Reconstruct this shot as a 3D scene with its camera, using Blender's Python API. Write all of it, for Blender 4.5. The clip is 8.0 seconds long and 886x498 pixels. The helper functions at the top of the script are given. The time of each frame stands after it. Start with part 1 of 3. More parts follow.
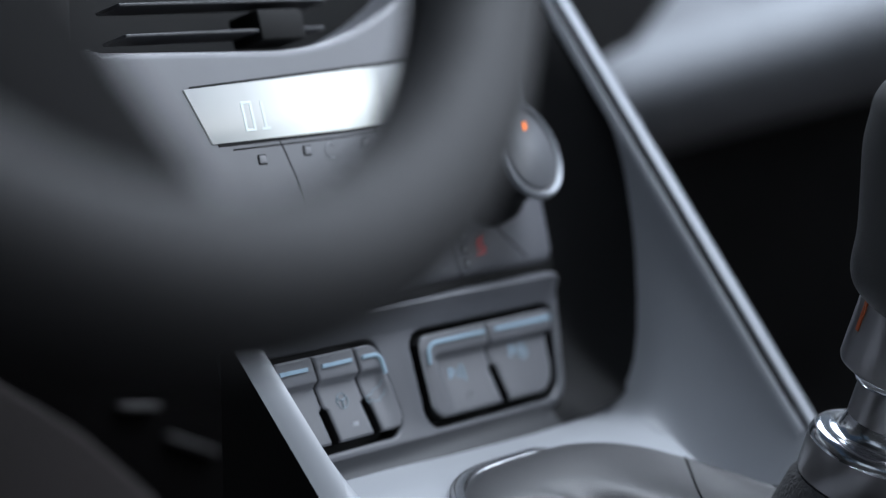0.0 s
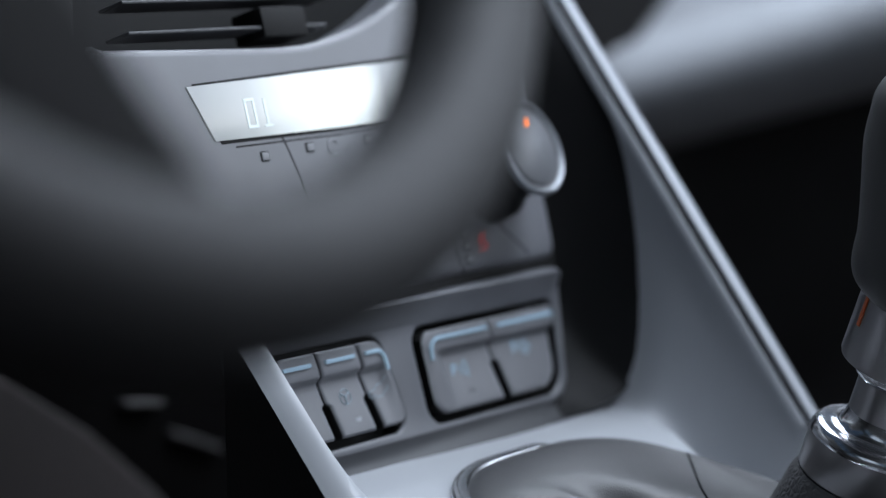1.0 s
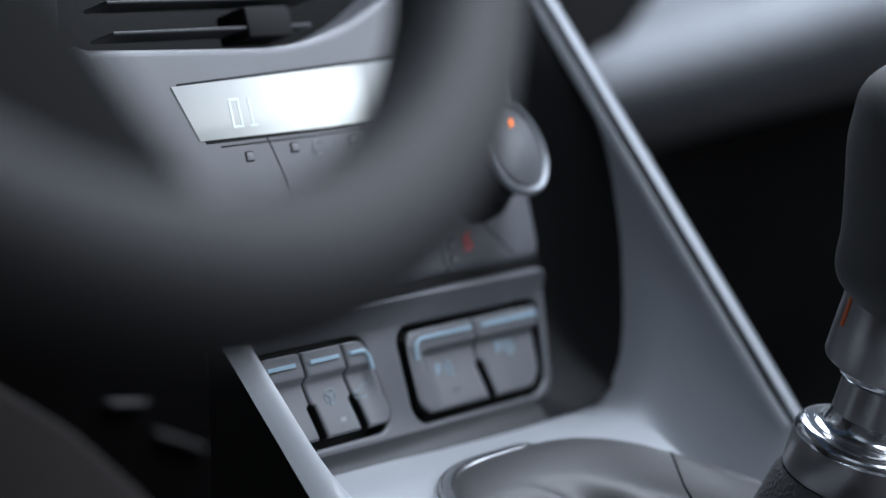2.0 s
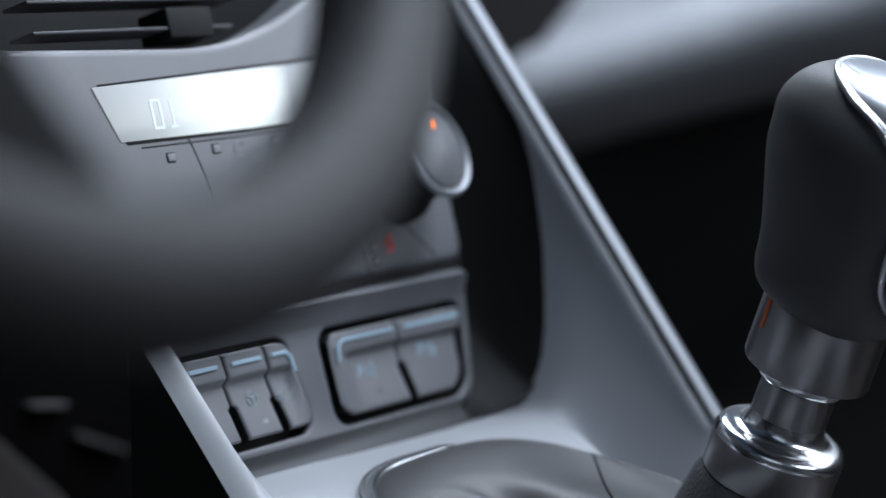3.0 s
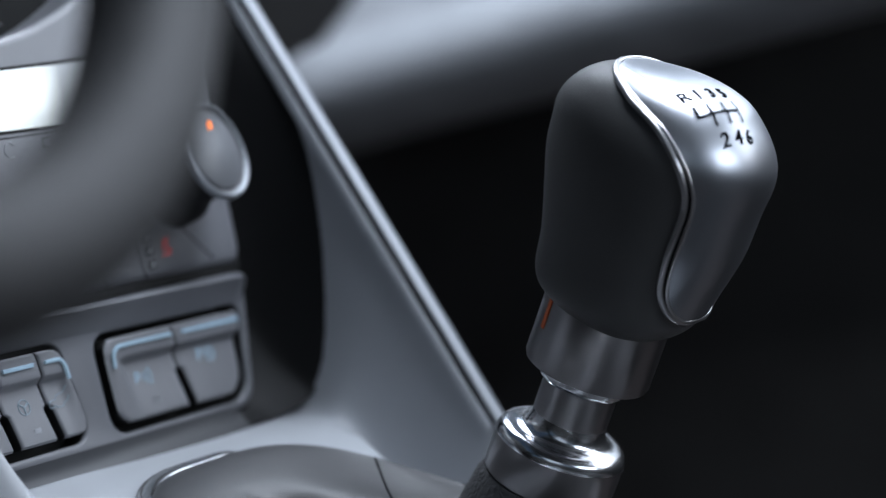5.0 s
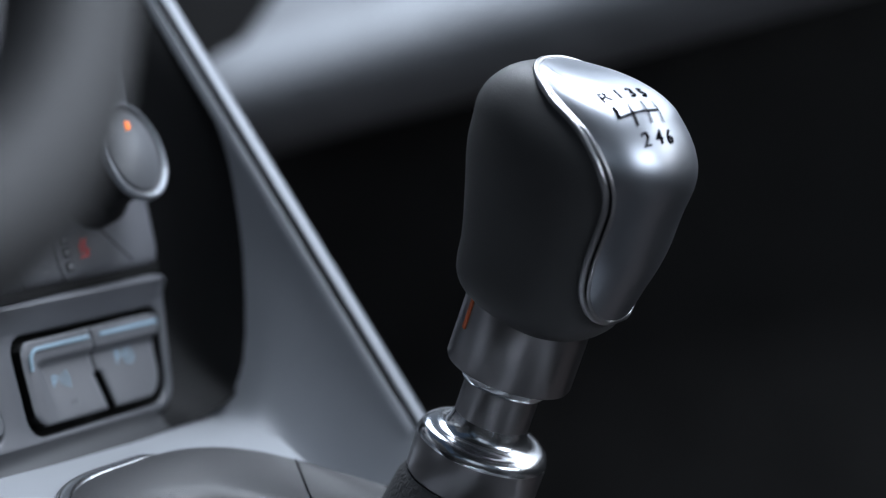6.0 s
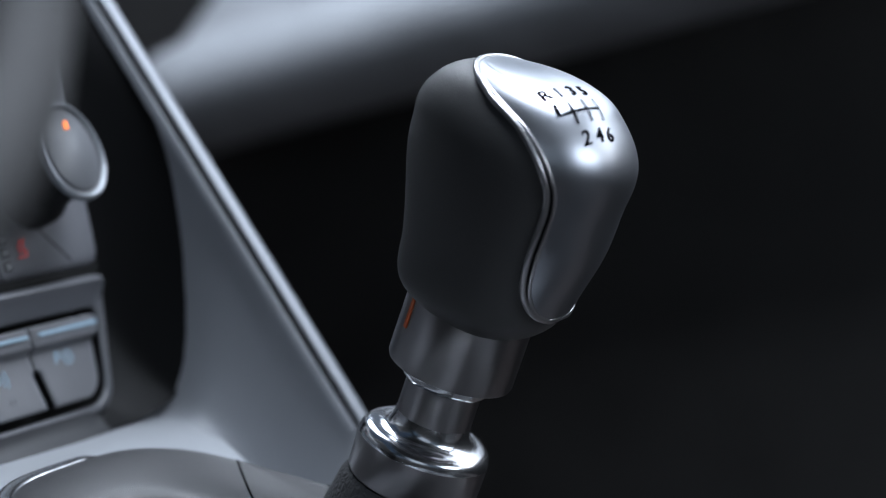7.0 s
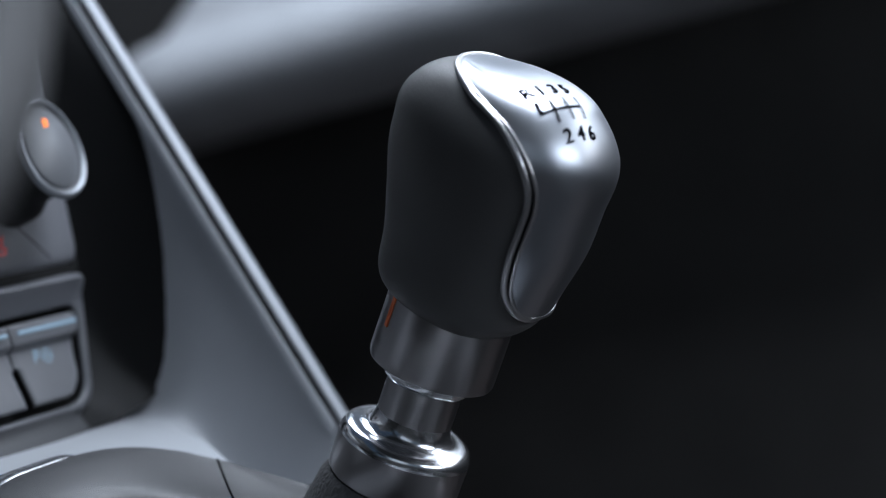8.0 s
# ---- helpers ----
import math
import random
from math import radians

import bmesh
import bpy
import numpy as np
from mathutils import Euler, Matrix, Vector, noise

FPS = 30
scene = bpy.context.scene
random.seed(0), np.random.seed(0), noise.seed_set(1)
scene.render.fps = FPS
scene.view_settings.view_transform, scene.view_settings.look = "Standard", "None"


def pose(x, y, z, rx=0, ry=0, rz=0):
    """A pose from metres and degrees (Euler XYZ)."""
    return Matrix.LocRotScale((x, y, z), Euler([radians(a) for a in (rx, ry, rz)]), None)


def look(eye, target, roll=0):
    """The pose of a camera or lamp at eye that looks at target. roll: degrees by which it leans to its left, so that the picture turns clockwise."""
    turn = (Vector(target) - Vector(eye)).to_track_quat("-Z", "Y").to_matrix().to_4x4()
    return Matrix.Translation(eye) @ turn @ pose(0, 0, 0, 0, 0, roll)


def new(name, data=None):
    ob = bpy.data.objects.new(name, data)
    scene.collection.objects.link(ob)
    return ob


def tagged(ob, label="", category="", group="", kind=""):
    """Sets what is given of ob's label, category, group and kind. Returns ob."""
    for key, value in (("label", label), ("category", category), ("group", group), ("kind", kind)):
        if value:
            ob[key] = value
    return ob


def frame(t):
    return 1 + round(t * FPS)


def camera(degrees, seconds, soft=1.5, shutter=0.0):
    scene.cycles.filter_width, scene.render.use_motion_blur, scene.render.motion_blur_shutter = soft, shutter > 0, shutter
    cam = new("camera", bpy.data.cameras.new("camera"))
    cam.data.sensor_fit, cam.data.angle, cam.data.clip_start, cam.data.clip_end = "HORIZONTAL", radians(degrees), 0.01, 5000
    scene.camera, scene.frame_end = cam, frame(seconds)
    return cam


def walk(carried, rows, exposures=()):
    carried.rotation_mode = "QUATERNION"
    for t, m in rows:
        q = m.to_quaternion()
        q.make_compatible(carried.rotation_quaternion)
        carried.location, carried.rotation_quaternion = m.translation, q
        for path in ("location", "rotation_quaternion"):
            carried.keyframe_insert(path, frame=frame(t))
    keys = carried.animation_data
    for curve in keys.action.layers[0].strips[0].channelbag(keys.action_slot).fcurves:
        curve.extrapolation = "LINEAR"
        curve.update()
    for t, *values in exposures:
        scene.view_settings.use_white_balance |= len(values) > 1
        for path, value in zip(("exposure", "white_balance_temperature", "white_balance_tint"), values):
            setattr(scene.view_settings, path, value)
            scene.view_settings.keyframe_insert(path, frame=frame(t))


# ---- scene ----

from mathutils.bvhtree import BVHTree
from mathutils.geometry import delaunay_2d_cdt

# ---- camera and walk ----
cam = camera(24.0, 8.0, soft=0.9, shutter=0.4)
cam.data.dof.use_dof = True
cam.data.dof.focus_distance = 0.603
cam.data.dof.aperture_fstop = 5.6
EYE = (0.0, 0.0, 0.70)
YAW, PITCH = -50.0, -8.0
# seconds, yaw, pitch, roll (degrees), way ahead along the view (metres)
ROWS = [
    (0.0, -0.048, 0.104, 0.407, 0.002),
    (0.5, -0.014, 0.068, 0.515, 0.0),
    (1.0, 0.0, 0.0, 0.525, 0.0),
    (2.5, -1.217, 0.017, 0.316, -0.001),
    (3.0, -2.539, 0.030, 0.137, -0.001),
    (3.5, -4.005, 0.051, 0.028, 0.0),
    (4.0, -5.621, 0.081, -0.070, 0.002),
    (4.5, -7.065, 0.089, -0.123, 0.0045),
    (5.0, -8.555, 0.102, -0.265, 0.007),
    (6.5, -11.551, 0.126, -0.336, 0.0105),
    (7.0, -12.320, 0.108, -0.331, 0.011),
    (7.5, -12.684, 0.092, -0.395, 0.012),
    (8.0, -12.817, 0.071, -0.449, 0.013),
]


def stand(yaw, pitch, roll, ahead):
    m = pose(*EYE, 90 + PITCH + pitch, roll, YAW + yaw)
    return m @ Matrix.Translation((0, 0, -ahead))


walk(cam, [(t, stand(*r)) for t, *r in ROWS])

# ---- light ----
world = bpy.data.worlds.new("sky")
scene.world = world
world.use_nodes = True
sky = world.node_tree.nodes.new("ShaderNodeTexSky")
sky.sky_type, sky.sun_disc = "NISHITA", False
sky.sun_elevation, sky.sun_rotation = radians(14), radians(135)
world.node_tree.nodes["Background"].inputs["Strength"].default_value = 0.05
world.node_tree.links.new(sky.outputs["Color"], world.node_tree.nodes["Background"].inputs["Color"])
scene.view_settings.exposure = 0.0


def window_light(name, eye, target, sx, sy, watts, colour=(0.775, 0.865, 1.0)):
    d = bpy.data.lights.new(name, "AREA")
    d.shape, d.size, d.size_y, d.energy, d.color = "RECTANGLE", sx, sy, watts, colour
    ob = new(name, d)
    ob.matrix_world = look(eye, target)
    return ob


window_light("passenger_window_light", (1.13, -0.15, 1.075), (0.3, -0.05, 0.99), 1.05, 0.46, 6)
window_light("windscreen_light", (0.94, 0.66, 1.24), (0.70, 0.42, 0.6), 0.32, 0.40, 5.0)
# Overhead lamp added to brighten the deck from above.
window_light("overhead_fill_light", (0.76, 0.10, 1.375), (0.74, 0.16, 0.6), 0.46, 0.40, 15.0)
window_light("driver_window_light", (-0.40, -0.20, 1.02), (0.2, 0.10, 0.70), 0.7, 0.30, 0.45)
window_light("rear_window_light", (0.58, -1.25, 1.16), (0.50, 0.3, 0.62), 0.80, 0.40, 10.0)


# ---- materials ----
def mat(name, base, rough=0.5, metal=0.0, grain=300.0, depth=0.0002, vary=0.15, blotch=18.0, cells=False, coat=0.0, emit=None, power=0.0, aniso=0.0, spec=0.5):
    m = bpy.data.materials.new(name)
    m.use_nodes = True
    nt = m.node_tree
    b = nt.nodes["Principled BSDF"]
    b.inputs["Metallic"].default_value = metal
    b.inputs["Coat Weight"].default_value = coat
    b.inputs["Coat Roughness"].default_value = 0.12
    b.inputs["Specular IOR Level"].default_value = spec
    b.inputs["Anisotropic"].default_value = aniso
    co = nt.nodes.new("ShaderNodeTexCoord")
    big = nt.nodes.new("ShaderNodeTexNoise")
    big.inputs["Scale"].default_value, big.inputs["Detail"].default_value = blotch, 4
    nt.links.new(co.outputs["Object"], big.inputs["Vector"])
    if cells:
        fine = nt.nodes.new("ShaderNodeTexVoronoi")
        fine.feature = "DISTANCE_TO_EDGE"
        out = fine.outputs["Distance"]
    else:
        fine = nt.nodes.new("ShaderNodeTexNoise")
        fine.inputs["Detail"].default_value = 3
        out = fine.outputs["Fac"]
    fine.inputs["Scale"].default_value = grain
    nt.links.new(co.outputs["Object"], fine.inputs["Vector"])
    ramp = nt.nodes.new("ShaderNodeMapRange")
    ramp.inputs["From Min"].default_value, ramp.inputs["From Max"].default_value = 0.3, 0.7
    ramp.inputs["To Min"].default_value, ramp.inputs["To Max"].default_value = 1 - vary, 1 + vary
    nt.links.new(big.outputs["Fac"], ramp.inputs["Value"])
    mul = nt.nodes.new("ShaderNodeMix")
    mul.data_type, mul.blend_type = "RGBA", "MULTIPLY"
    mul.inputs["Factor"].default_value = 1.0
    mul.inputs["A"].default_value = (*base, 1)
    nt.links.new(ramp.outputs["Result"], mul.inputs["B"])
    nt.links.new(mul.outputs["Result"], b.inputs["Base Color"])
    rr = nt.nodes.new("ShaderNodeMapRange")
    rr.inputs["To Min"].default_value, rr.inputs["To Max"].default_value = max(0.02, rough - 0.07), min(1, rough + 0.07)
    nt.links.new(big.outputs["Fac"], rr.inputs["Value"])
    nt.links.new(rr.outputs["Result"], b.inputs["Roughness"])
    if depth > 0:
        bump = nt.nodes.new("ShaderNodeBump")
        bump.inputs["Distance"].default_value, bump.inputs["Strength"].default_value = depth, 0.6
        nt.links.new(out, bump.inputs["Height"])
        nt.links.new(bump.outputs["Normal"], b.inputs["Normal"])
    if emit:
        b.inputs["Emission Color"].default_value = (*emit, 1)
        b.inputs["Emission Strength"].default_value = power
    return m


M_FASCIA = mat("satin grey plastic", (0.094, 0.096, 0.105), 0.42, grain=1800, depth=0.00003)
M_BUTTON = mat("button grey plastic", (0.118, 0.120, 0.129), 0.45, grain=1800, depth=0.00003)
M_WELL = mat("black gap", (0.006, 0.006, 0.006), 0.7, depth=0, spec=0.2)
M_BLACK = mat("black moulded plastic", (0.0065, 0.0065, 0.0068), 0.6, grain=1200, depth=0.00008, spec=0.14)
# Panel plastic darkened for the shade under the panel; the slats share it.
M_LIP = mat("grey lip plastic with shade in it", (0.040, 0.041, 0.044), 0.5, grain=1500, depth=0.00004, spec=0.35)
M_DECK = mat("silver grey painted plastic", (0.30, 0.311, 0.328), 0.45, 0.0, grain=2500, depth=0.00001, vary=0.06)
M_STRIP = mat("satin chrome strip", (0.27, 0.282, 0.302), 0.52, 1.0, grain=900, depth=0, vary=0.05)
M_RIM = mat("grey wheel leather", (0.0125, 0.0125, 0.0133), 0.68, grain=1100, depth=0.00015, cells=True, spec=0.3)
M_SPOKE = mat("dark grey spoke plastic", (0.0075, 0.0073, 0.0074), 0.85, grain=1100, depth=0.0001, spec=0.06)
M_LEATHER = mat("black knob leather", (0.047, 0.0465, 0.047), 0.55, grain=1400, depth=0.00015, cells=True)
M_GAITER = mat("grained gaiter leather", (0.031, 0.031, 0.0327), 0.5, grain=1300, depth=0.00014, cells=True)
M_CLIP = mat("worn grey clip plastic", (0.028, 0.0265, 0.0265), 0.5)
M_DIAL = mat("dark grey dial face", (0.085, 0.088, 0.095), 0.4, grain=1800, depth=0.00003)
M_CUFF = mat("dark cuff leather", (0.075, 0.074, 0.076), 0.5, grain=480, depth=0.0011, cells=True)
M_ALU = mat("brushed aluminium", (0.25, 0.24, 0.245), 0.33, 1.0, grain=700, depth=0.00001, vary=0.05)
M_POLISH = mat("polished aluminium", (0.60, 0.61, 0.63), 0.21, 1.0, depth=0, vary=0.03)
M_TRIM = mat("satin silver knob trim", (0.37, 0.388, 0.42), 0.35, 1.0, grain=1500, depth=0.00001, vary=0.04)
M_BEAD = mat("bright satin bead", (0.46, 0.46, 0.47), 0.33, 1.0, depth=0, vary=0.03)
M_RING = mat("bright chrome ring", (0.68, 0.69, 0.71), 0.22, 1.0, depth=0, vary=0.05)
# Nearly zero colour: the footwell's deep shade is put into this trim.
M_LOWER = mat("lower trim with footwell shade", (0.0020, 0.0018, 0.0018), 0.9, grain=1200, depth=0.00008, spec=0.02)
M_MAT = mat("warm dark footwell carpet", (0.016, 0.0120, 0.0114), 0.95, grain=900, depth=0.001)
M_INK = mat("black ink", (0.004, 0.004, 0.005), 0.9, depth=0, spec=0.0)
M_ICON = mat("pale blue backlit icon", (0.17, 0.25, 0.32), 0.5, depth=0, emit=(0.52, 0.74, 0.90), power=0.17)
M_FAINT = mat("faint blue icon", (0.17, 0.21, 0.24), 0.5, depth=0, emit=(0.45, 0.70, 0.85), power=0.03)
M_AMBER = mat("amber lamp", (0.6, 0.12, 0.02), 0.4, depth=0, emit=(1.0, 0.22, 0.03), power=1.6)
M_RED = mat("red backlit icon", (0.35, 0.05, 0.05), 0.4, depth=0, emit=(1.0, 0.08, 0.08), power=0.12)
M_ORANGE = mat("orange enamel", (0.65, 0.13, 0.03), 0.4, depth=0)
M_SCREEN = mat("white backlit display with painted window glare", (0.14, 0.15, 0.16), 0.2, depth=0, emit=(0.86, 0.955, 1.0), power=0.6)
# Backlight plus window glare, painted as an emission ramp across the display.
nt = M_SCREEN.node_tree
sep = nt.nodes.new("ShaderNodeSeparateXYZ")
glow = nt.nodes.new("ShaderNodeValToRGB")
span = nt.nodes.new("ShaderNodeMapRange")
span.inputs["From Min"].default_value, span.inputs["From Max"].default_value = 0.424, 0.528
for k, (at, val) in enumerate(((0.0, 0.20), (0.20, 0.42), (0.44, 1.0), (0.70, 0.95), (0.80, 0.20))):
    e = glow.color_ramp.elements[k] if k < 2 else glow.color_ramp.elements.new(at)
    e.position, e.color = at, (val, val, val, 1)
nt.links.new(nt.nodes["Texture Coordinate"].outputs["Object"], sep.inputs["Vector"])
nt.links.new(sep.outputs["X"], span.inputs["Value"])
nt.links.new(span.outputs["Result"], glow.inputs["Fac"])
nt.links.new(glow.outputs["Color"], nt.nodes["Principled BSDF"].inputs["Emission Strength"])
M_DIGIT = mat("dim display segments", (0.55, 0.62, 0.63), 0.3, depth=0, emit=(0.80, 0.92, 0.95), power=0.22)
M_LAMP = mat("white indicator lens", (0.24, 0.25, 0.265), 0.35, depth=0)
M_LED = mat("pale indicator window", (0.15, 0.153, 0.163), 0.35, depth=0)
M_DASH = mat("dark soft dashboard plastic", (0.037, 0.0361, 0.0358), 0.7, grain=700, depth=0.0003, cells=True, spec=0.2)
M_PALE = mat("pale grey door trim", (0.285, 0.294, 0.31), 0.55, grain=500, depth=0.0002)
M_CARPET = mat("warm black carpet", (0.05, 0.042, 0.04), 0.95, grain=900, depth=0.001)
M_CLOTH = mat("black headlining cloth", (0.03, 0.03, 0.031), 0.95, grain=900, depth=0.0004)
M_SEAT = mat("dark seat cloth", (0.03, 0.03, 0.032), 0.9, grain=900, depth=0.0005)
M_ROAD = mat("asphalt", (0.05, 0.05, 0.05), 0.9, grain=120, depth=0.002, blotch=0.6)


# ---- building helpers ----
def smooth(me):
    for p in me.polygons:
        p.use_smooth = True


def part(name, bm, material, parent=None, label="", flat=False, angle=40):
    me = bpy.data.meshes.new(name)
    bmesh.ops.recalc_face_normals(bm, faces=bm.faces)
    if not flat:
        for f in bm.faces:
            f.smooth = True
        for e in bm.edges:
            if len(e.link_faces) == 2 and e.calc_face_angle(0) > radians(angle):
                e.smooth = False
    bm.to_mesh(me)
    bm.free()
    me.materials.append(material)
    ob = new(name, me)
    if parent is not None:
        ob.parent = parent
    if label:
        ob["label"] = label
    return ob


def thing(name, label, category, group="", kind=""):
    return tagged(new(name), label, category, group, kind)


def solid(name, bm, material, label, category, kind=""):
    return tagged(part(name, bm, material), label, category, kind=kind)


def box(x0, x1, y0, y1, z0, z1, bevel=0.0, seg=2, bm=None, m=None):
    out = bm or bmesh.new()
    tmp = bmesh.new()
    bmesh.ops.create_cube(tmp, size=1.0)
    for v in tmp.verts:
        v.co = Vector(((x0 + x1) / 2 + v.co.x * (x1 - x0), (y0 + y1) / 2 + v.co.y * (y1 - y0), (z0 + z1) / 2 + v.co.z * (z1 - z0)))
    if bevel:
        bmesh.ops.bevel(tmp, geom=tmp.edges[:], offset=bevel, segments=seg, profile=0.5, affect="EDGES")
    if m is not None:
        tmp.transform(m)
    if bm is None:
        out.free()
        return tmp
    join(out, tmp)
    return out


def join(bm, other):
    me = bpy.data.meshes.new("join")
    other.to_mesh(me)
    other.free()
    bm.from_mesh(me)
    bpy.data.meshes.remove(me)


def rounded(corners, seg=6):
    """An outline from corners (u, v, radius), anticlockwise."""
    pts, n = [], len(corners)
    for i in range(n):
        p, a, b = (Vector(corners[k % n][:2]) for k in (i, i - 1, i + 1))
        r = corners[i][2]
        if r <= 0:
            pts.append(p)
            continue
        da, db = (a - p).normalized(), (b - p).normalized()
        half = da.angle(db) / 2
        d = r / math.tan(half)
        c = p + (da + db).normalized() * (r / math.sin(half))
        s, e = p + da * d - c, p + db * d - c
        t0 = math.atan2(s.y, s.x)
        turn = (math.atan2(e.y, e.x) - t0 + math.pi) % (2 * math.pi) - math.pi
        for k in range(seg + 1):
            t = t0 + turn * k / seg
            pts.append(c + Vector((math.cos(t), math.sin(t))) * r)
    return pts


def plate(outline, w0, w1, bevel, m, seg=3):
    """A plate with the outline in the plane of m, from height w0 to w1, its front edge rounded."""
    bm = bmesh.new()
    rings = []
    steps = [(w0, 0.0)] + [(w1 - bevel * (1 - math.sin(a)), bevel * (1 - math.cos(a))) for a in [math.pi / 2 * k / seg for k in range(seg + 1)]]
    n = len(outline)
    area = sum(outline[i].x * outline[(i + 1) % n].y - outline[(i + 1) % n].x * outline[i].y for i in range(n))
    sign = 1 if area > 0 else -1
    for w, inset in steps:
        ring = []
        for i in range(n):
            p, a, b = outline[i], outline[i - 1], outline[(i + 1) % n]
            t = (b - a).normalized()
            ring.append(bm.verts.new((p.x - t.y * inset * sign, p.y + t.x * inset * sign, w)))
        rings.append(ring)
    for r0, r1 in zip(rings, rings[1:]):
        for i in range(n):
            bm.faces.new((r0[i], r0[(i + 1) % n], r1[(i + 1) % n], r1[i]))
    bm.faces.new(rings[-1])
    bm.faces.new(rings[0][::-1])
    bm.transform(m)
    return bm


def revolve(profile, m, seg=64, caps=True):
    bm = bmesh.new()
    rings = [[bm.verts.new((r * math.cos(2 * math.pi * k / seg), r * math.sin(2 * math.pi * k / seg), z)) for k in range(seg)] for r, z in profile]
    for r0, r1 in zip(rings, rings[1:]):
        for k in range(seg):
            bm.faces.new((r0[k], r0[(k + 1) % seg], r1[(k + 1) % seg], r1[k]))
    if caps:
        bm.faces.new(rings[0][::-1])
        bm.faces.new(rings[-1])
    bm.transform(m)
    return bm


def tube(path, radius, closed=False, seg=10, squash=1.0, up=Vector((0, 0, 1))):
    bm = bmesh.new()
    rings, n = [], len(path)
    for i, p in enumerate(path):
        a = path[i - 1] if (i or closed) else p
        b = path[(i + 1) % n] if (i < n - 1 or closed) else p
        t = (b - a).normalized()
        s = t.cross(up(p) if callable(up) else up)
        s = s.normalized() if s.length > 1e-6 else Vector((1, 0, 0))
        q = s.cross(t)
        rings.append([bm.verts.new(p + radius * (s * math.cos(2 * math.pi * k / seg) + q * squash * math.sin(2 * math.pi * k / seg))) for k in range(seg)])
    pairs = list(zip(rings, rings[1:])) + ([(rings[-1], rings[0])] if closed else [])
    for r0, r1 in pairs:
        for k in range(seg):
            bm.faces.new((r0[k], r0[(k + 1) % seg], r1[(k + 1) % seg], r1[k]))
    if not closed:
        bm.faces.new(rings[0][::-1])
        bm.faces.new(rings[-1])
    return bm


def grid(nu, nv, f):
    bm = bmesh.new()
    vs = [[bm.verts.new(f(i / nu, j / nv)) for i in range(nu + 1)] for j in range(nv + 1)]
    for j in range(nv):
        for i in range(nu):
            bm.faces.new((vs[j][i], vs[j][i + 1], vs[j + 1][i + 1], vs[j + 1][i]))
    return bm


def step(a, b, x):
    t = min(1.0, max(0.0, (x - a) / (b - a)))
    return t * t * (3 - 2 * t)


def lerp_table(rows, x):
    """Smooth values between rows (x, a, b, ...)."""
    if x <= rows[0][0]:
        return rows[0][1:]
    if x >= rows[-1][0]:
        return rows[-1][1:]
    i = max(k for k in range(len(rows)) if rows[k][0] <= x)
    i = min(i, len(rows) - 2)
    p1, p2 = rows[i], rows[i + 1]
    p0, p3 = rows[max(0, i - 1)], rows[min(len(rows) - 1, i + 2)]
    h = p2[0] - p1[0]
    t = (x - p1[0]) / h
    out = []
    for k in range(1, len(p1)):
        m1 = (p2[k] - p0[k]) / (p2[0] - p0[0]) * h
        m2 = (p3[k] - p1[k]) / (p3[0] - p1[0]) * h
        out.append((2 * t**3 - 3 * t**2 + 1) * p1[k] + (t**3 - 2 * t**2 + t) * m1 + (3 * t**2 - 2 * t**3) * p2[k] + (t**3 - t**2) * m2)
    return out


def letters(text, size, depth=0.0002):
    """The mesh of a word, flat, centred on its own origin."""
    cu = bpy.data.curves.new("word", "FONT")
    cu.body, cu.size, cu.extrude, cu.resolution_u, cu.offset = text, size, depth, 3, size * 0.004
    cu.align_x, cu.align_y = "CENTER", "CENTER"
    ob = bpy.data.objects.new("word", cu)
    scene.collection.objects.link(ob)
    me = bpy.data.meshes.new_from_object(ob.evaluated_get(bpy.context.evaluated_depsgraph_get()))
    bpy.data.objects.remove(ob)
    bm = bmesh.new()
    bm.from_mesh(me)
    bpy.data.meshes.remove(me)
    return bm


# frame of the sloping centre stack: u across, v up the slope, w out of it
SLOPE = radians(74)
STACK = Matrix(((1, 0, 0, 0.496), (0, math.cos(SLOPE), -math.sin(SLOPE), 0.428), (0, math.sin(SLOPE), math.cos(SLOPE), 0.566), (0, 0, 0, 1)))


def on_stack(u, v, w=0.0):
    return STACK @ Matrix.Translation((u, v, w))


# ---- structure of the car ----
solid("ground", grid(4, 4, lambda a, b: (-60 + 120 * a, -60 + 120 * b, 0.0)), M_ROAD, "grey asphalt ground under the car", "ground", "structure")
solid("floor", box(-0.42, 1.16, -1.3, 1.15, 0.18, 0.21, 0.004), M_CARPET, "black carpeted floor of the car", "floor", "structure")
# The hole in the headlining is added to let the overhead lamp through.
bm = box(-0.40, 0.54, -1.25, 0.40, 1.36, 1.39, 0.003)
for b in ((1.02, 1.14, -1.25, 0.40), (0.54, 1.02, -1.25, -0.11), (0.54, 1.02, 0.31, 0.40)):
    box(*b, 1.36, 1.39, 0.003, bm=bm)
solid("ceiling", bm, M_CLOTH, "black cloth headlining with an added opening for overhead light", "ceiling", "structure")
solid("wall_front", box(-0.42, 1.16, 1.12, 1.15, 0.21, 0.92, 0.004), M_DASH, "dark bulkhead behind the dashboard", "wall", "structure")
solid("wall_rear", box(-0.42, 1.16, -1.33, -1.30, 0.18, 1.0, 0.004), M_SEAT, "dark rear wall of the cabin", "wall", "structure")


